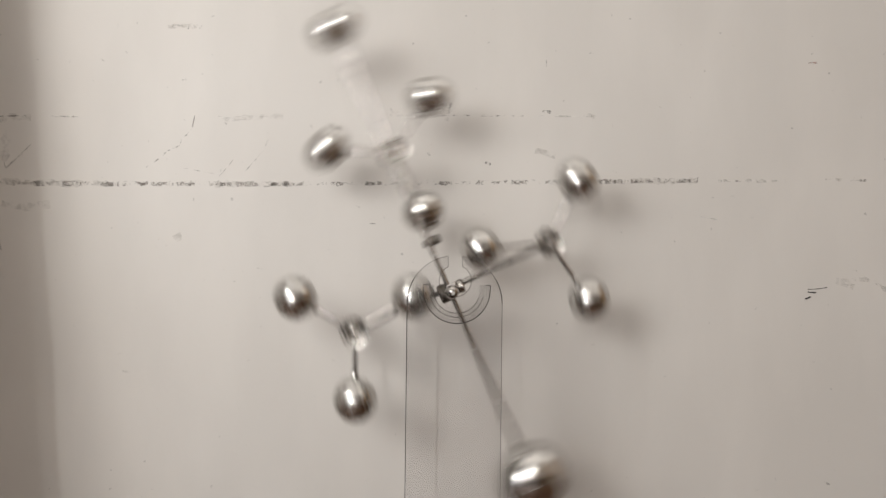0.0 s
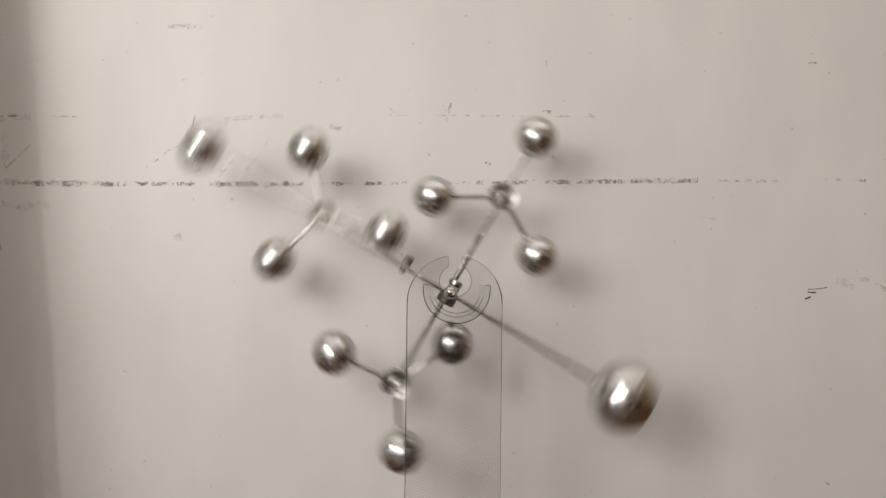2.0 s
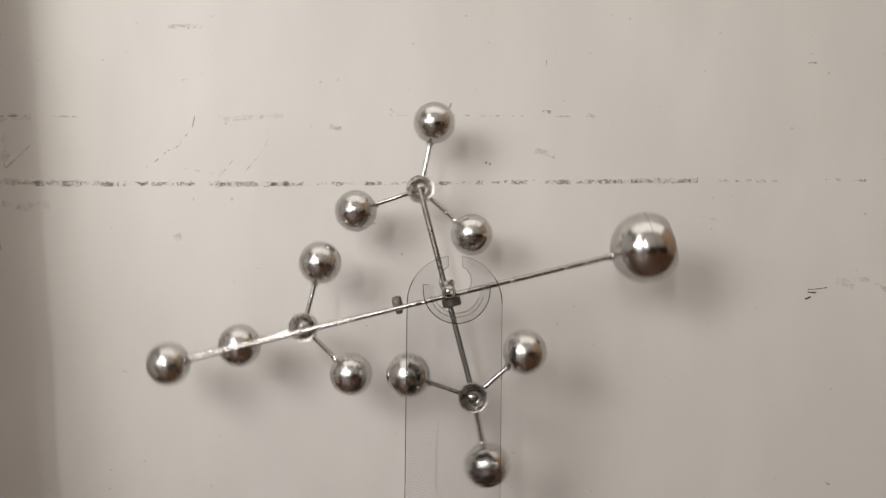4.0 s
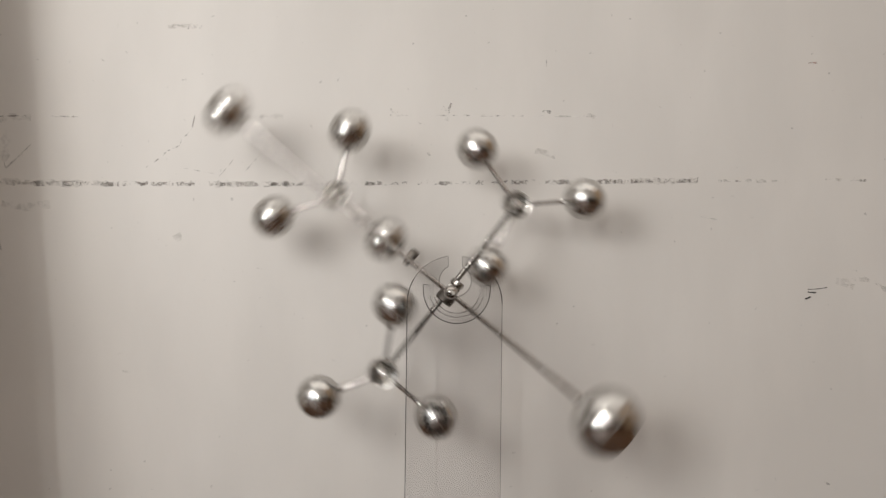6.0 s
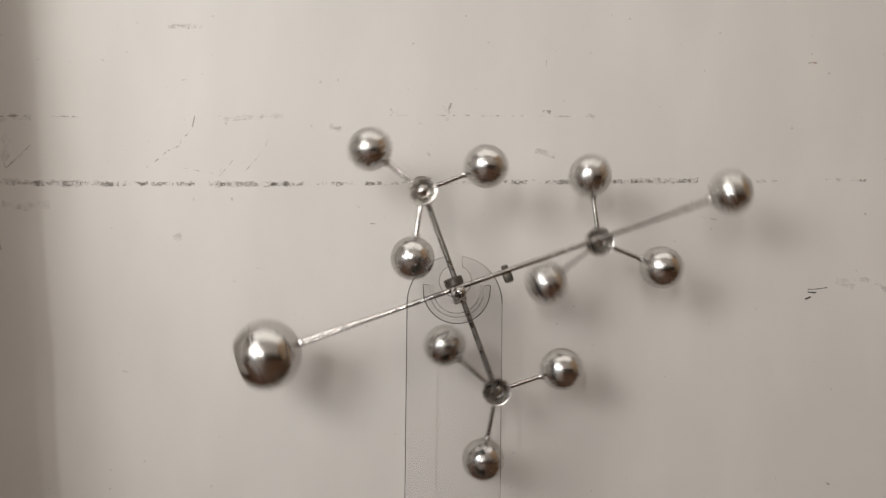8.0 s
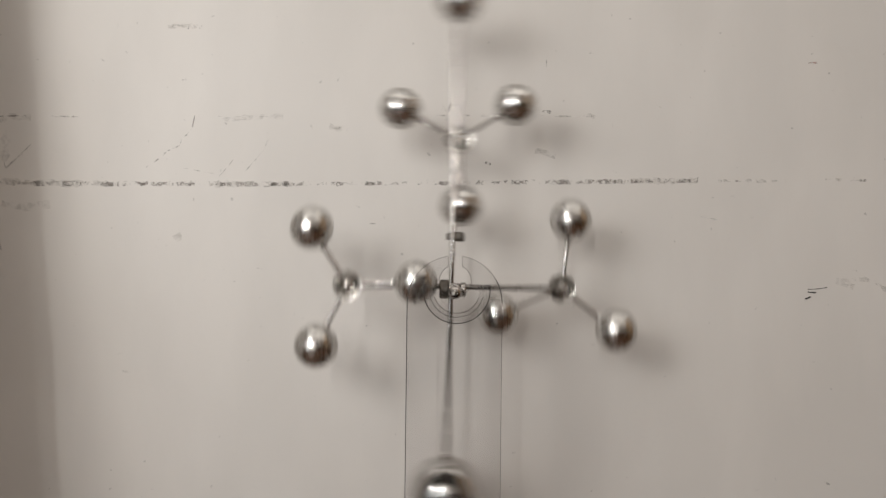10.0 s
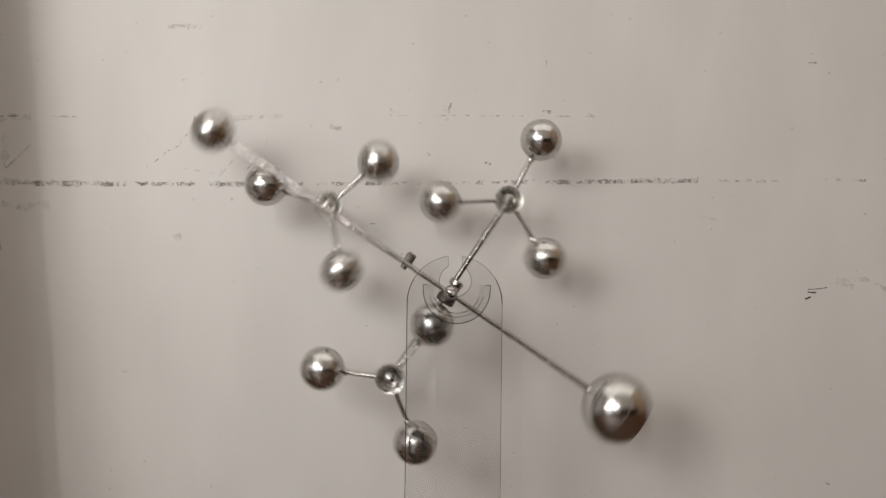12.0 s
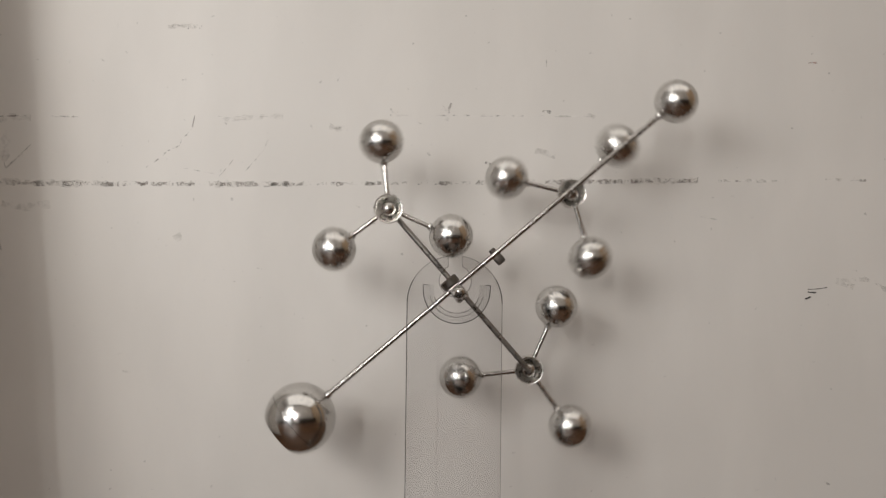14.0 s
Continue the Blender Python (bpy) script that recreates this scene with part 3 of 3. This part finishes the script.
def motions():
    # seconds, the rotor's swing and the three spinners' headings in degrees
    rows = np.array((
        (0.0, 23.7, 0.8, 35.2, 27.1), (0.1, 67.5, -2.3, 53.4, 70.9), (0.2, 100.2, -5.4, 72.5, 127.3),
        (0.3, 120.3, -11.4, 92.8, 181.4), (0.4, 129.3, -16.2, 110.4, 230.3), (0.5, 128.3, -10.0, 124.6, 273.6),
        (0.6, 117.0, -3.5, 134.3, 313.6), (0.7, 95.3, -2.3, 136.9, 352.9), (0.8, 61.5, -6.5, 135.7, 396.9),
        (0.9, 18.5, -15.3, 135.2, 433.3), (1.0, -29.2, -31.9, 130.4, 473.9), (1.1, -69.0, -53.6, 118.5, 509.9),
        (1.2, -97.3, -72.3, 105.5, 541.6), (1.3, -113.3, -88.3, 88.9, 569.4), (1.4, -117.9, -95.6, 72.9, 589.7),
        (1.5, -112.4, -93.5, 58.4, 594.0), (1.6, -95.9, -82.5, 47.8, 587.6), (1.7, -67.2, -64.1, 38.3, 578.6),
        (1.8, -27.8, -43.0, 31.3, 571.8), (1.9, 18.4, -16.7, 28.2, 560.1), (2.0, 59.5, 4.9, 30.0, 553.4),
        (2.1, 90.7, 23.4, 33.6, 544.5), (2.2, 110.2, 37.7, 38.1, 534.4), (2.3, 117.6, 45.2, 45.3, 520.8),
        (2.4, 113.6, 46.5, 56.9, 507.3), (2.5, 98.3, 39.3, 67.2, 490.6), (2.6, 71.4, 22.4, 76.3, 473.4),
        (2.7, 33.5, -2.8, 81.9, 450.9), (2.8, -9.8, -37.7, 82.9, 425.6), (2.9, -51.5, -75.9, 84.3, 400.0),
        (3.0, -82.1, -108.7, 79.1, 375.4), (3.1, -100.2, -135.2, 75.1, 353.9), (3.2, -106.6, -156.0, 73.4, 338.8),
        (3.3, -101.1, -172.8, 70.7, 324.6), (3.4, -84.0, -182.4, 66.7, 312.2), (3.5, -54.9, -185.2, 62.2, 301.9),
        (3.6, -16.2, -181.3, 57.7, 294.1), (3.7, 26.0, -171.2, 54.0, 288.8), (3.8, 63.3, -155.1, 51.1, 286.0),
        (3.9, 89.8, -133.4, 49.3, 285.2), (4.0, 103.7, -108.6, 48.4, 285.9), (4.1, 105.3, -87.8, 47.2, 287.5),
        (4.2, 94.9, -72.3, 45.2, 288.4), (4.3, 72.6, -62.6, 42.5, 287.9), (4.4, 39.2, -58.9, 39.0, 285.7),
        (4.5, -1.2, -61.6, 34.9, 281.4), (4.6, -40.7, -71.0, 30.7, 275.0), (4.7, -72.1, -87.3, 26.9, 266.7),
        (4.8, -91.5, -108.2, 24.2, 257.0), (4.9, -98.4, -127.4, 23.7, 246.7), (5.0, -92.9, -144.5, 27.3, 237.3),
        (5.1, -75.4, -159.6, 36.3, 229.2), (5.2, -46.5, -173.2, 51.3, 222.8), (5.3, -9.2, -185.6, 73.1, 218.3),
        (5.4, 30.6, -197.7, 98.3, 214.7), (5.5, 63.4, -201.3, 125.7, 211.6), (5.6, 85.2, -185.3, 149.3, 211.6),
        (5.7, 95.0, -151.6, 170.0, 230.6), (5.8, 92.3, -118.8, 186.6, 254.0), (5.9, 77.4, -88.7, 202.6, 273.5),
        (6.0, 50.8, -69.4, 214.7, 288.6), (6.1, 16.8, -61.0, 222.6, 295.4), (6.2, -22.4, -60.4, 228.4, 301.2),
        (6.3, -54.5, -69.9, 230.4, 301.6), (6.4, -76.1, -85.7, 230.3, 288.3), (6.5, -85.7, -105.9, 230.9, 282.9),
        (6.6, -84.0, -121.2, 229.0, 288.9), (6.7, -70.3, -138.2, 230.3, 300.4), (6.8, -45.7, -155.6, 234.0, 323.0),
        (6.9, -12.3, -169.8, 240.4, 360.4), (7.0, 24.7, -181.1, 247.2, 403.8), (7.1, 55.1, -186.7, 254.3, 452.2),
        (7.2, 76.1, -188.4, 264.0, 499.4), (7.3, 85.5, -173.3, 274.7, 548.3), (7.4, 82.9, -153.8, 286.5, 593.6),
        (7.5, 68.9, -135.2, 298.3, 636.1), (7.6, 43.7, -119.8, 307.6, 671.5), (7.7, 11.2, -110.2, 319.5, 705.8),
        (7.8, -24.1, -111.2, 328.6, 733.0), (7.9, -52.7, -118.3, 339.5, 762.3), (8.0, -70.7, -128.6, 348.8, 787.5),
        (8.1, -77.3, -140.4, 360.4, 811.6), (8.2, -71.5, -150.6, 374.9, 837.8), (8.3, -54.5, -157.7, 389.0, 864.3),
        (8.4, -27.4, -159.2, 403.2, 892.0), (8.5, 5.7, -155.1, 418.1, 921.8), (8.6, 38.3, -145.5, 433.6, 953.7),
        (8.7, 63.9, -130.5, 449.8, 986.7), (8.8, 78.8, -112.6, 465.7, 1019.2), (8.9, 81.4, -98.2, 480.0, 1050.6),
        (9.0, 72.3, -88.9, 492.5, 1080.1), (9.1, 52.0, -84.6, 502.9, 1107.1), (9.2, 23.1, -85.5, 511.0, 1131.1),
        (9.3, -9.4, -91.6, 516.9, 1151.5), (9.4, -39.0, -103.0, 520.6, 1168.3), (9.5, -60.2, -119.0, 522.6, 1181.4),
        (9.6, -70.2, -133.6, 523.2, 1190.7), (9.7, -68.1, -143.8, 523.3, 1196.7), (9.8, -54.8, -149.4, 524.3, 1200.0),
        (9.9, -31.5, -150.7, 527.1, 1201.6), (10.0, -1.7, -147.6, 532.1, 1201.5), (10.1, 28.7, -140.2, 539.4, 1199.4),
        (10.2, 53.6, -128.8, 548.9, 1194.9), (10.3, 68.7, -116.1, 560.4, 1187.1), (10.4, 72.4, -105.3, 572.5, 1177.1),
        (10.5, 64.8, -101.7, 579.7, 1166.2), (10.6, 46.8, -104.6, 585.8, 1154.9), (10.7, 21.5, -118.3, 593.5, 1137.3),
        (10.8, -9.7, -135.9, 603.7, 1117.6), (10.9, -36.8, -159.1, 612.1, 1093.5), (11.0, -55.7, -181.5, 619.9, 1067.3),
        (11.1, -63.9, -197.8, 629.5, 1043.6), (11.2, -61.5, -203.9, 638.4, 1022.8), (11.3, -48.5, -198.7, 646.2, 1014.6),
        (11.4, -26.1, -188.8, 656.2, 1004.9), (11.5, 3.2, -175.3, 669.5, 998.2), (11.6, 31.2, -154.8, 682.6, 996.3),
        (11.7, 52.2, -132.6, 698.8, 1011.2), (11.8, 64.2, -114.1, 717.8, 1034.7), (11.9, 65.1, -103.6, 736.3, 1063.1),
        (12.0, 55.6, -98.1, 751.7, 1091.6), (12.1, 36.6, -102.8, 762.8, 1114.5), (12.2, 11.3, -115.3, 770.0, 1131.2),
        (12.3, -17.4, -133.4, 774.4, 1145.6), (12.4, -40.1, -156.9, 774.2, 1153.7), (12.5, -53.5, -179.1, 771.2, 1145.2),
        (12.6, -57.0, -194.6, 765.7, 1126.0), (12.7, -50.2, -199.7, 759.1, 1099.2), (12.8, -33.8, -198.9, 753.8, 1068.9),
        (12.9, -10.0, -193.6, 748.7, 1044.9), (13.0, 16.9, -179.2, 745.3, 1020.0), (13.1, 39.3, -160.3, 739.2, 998.2),
        (13.2, 54.1, -139.3, 733.7, 984.2), (13.3, 59.6, -123.2, 727.8, 971.1), (13.4, 55.2, -112.4, 719.8, 963.0),
        (13.5, 41.1, -107.1, 709.8, 958.2), (13.6, 20.3, -109.0, 699.4, 954.4), (13.7, -5.7, -120.3, 684.2, 949.4),
        (13.8, -28.7, -137.3, 668.7, 926.1), (13.9, -43.5, -156.5, 651.6, 890.5), (14.0, -49.9, -173.6, 636.3, 856.1)
    ))
    at = np.arange(0, 421) / FPS
    swing, *turns = (spline(rows[:, 0], rows[:, i], at) for i in range(1, 5))
    # past a quarter turn the axle climbs the side of its cradle
    climb = np.clip((np.abs(swing) - 70) / 55, 0, 1)
    walk(ROTOR, [(t, pose(HUB[0] - math.copysign(0.0014, s) * c, HUB[1], HUB[2] + 0.0006 * c) @ LEAN @ pose(0, 0, 0, 0, -s, 0)) for t, s, c in zip(at, swing, climb)])
    # the nut on the axle's end rolls a little from side to side in the cradle
    walk(NUT, [(t, pose(0, 0, 0, 0, s, 0) @ pose(0.0005 - 0.0020 * math.tanh(s / 30), -0.0105, 0.0002)) for t, s in zip(at, swing)])
    for ob, place, turn in zip(SPINNERS, (A_PLACE, B_PLACE, C_PLACE), turns):
        walk(ob, [(t, pose(*place, 0, s - a, 0)) for t, s, a in zip(at, swing, turn)])


motions()
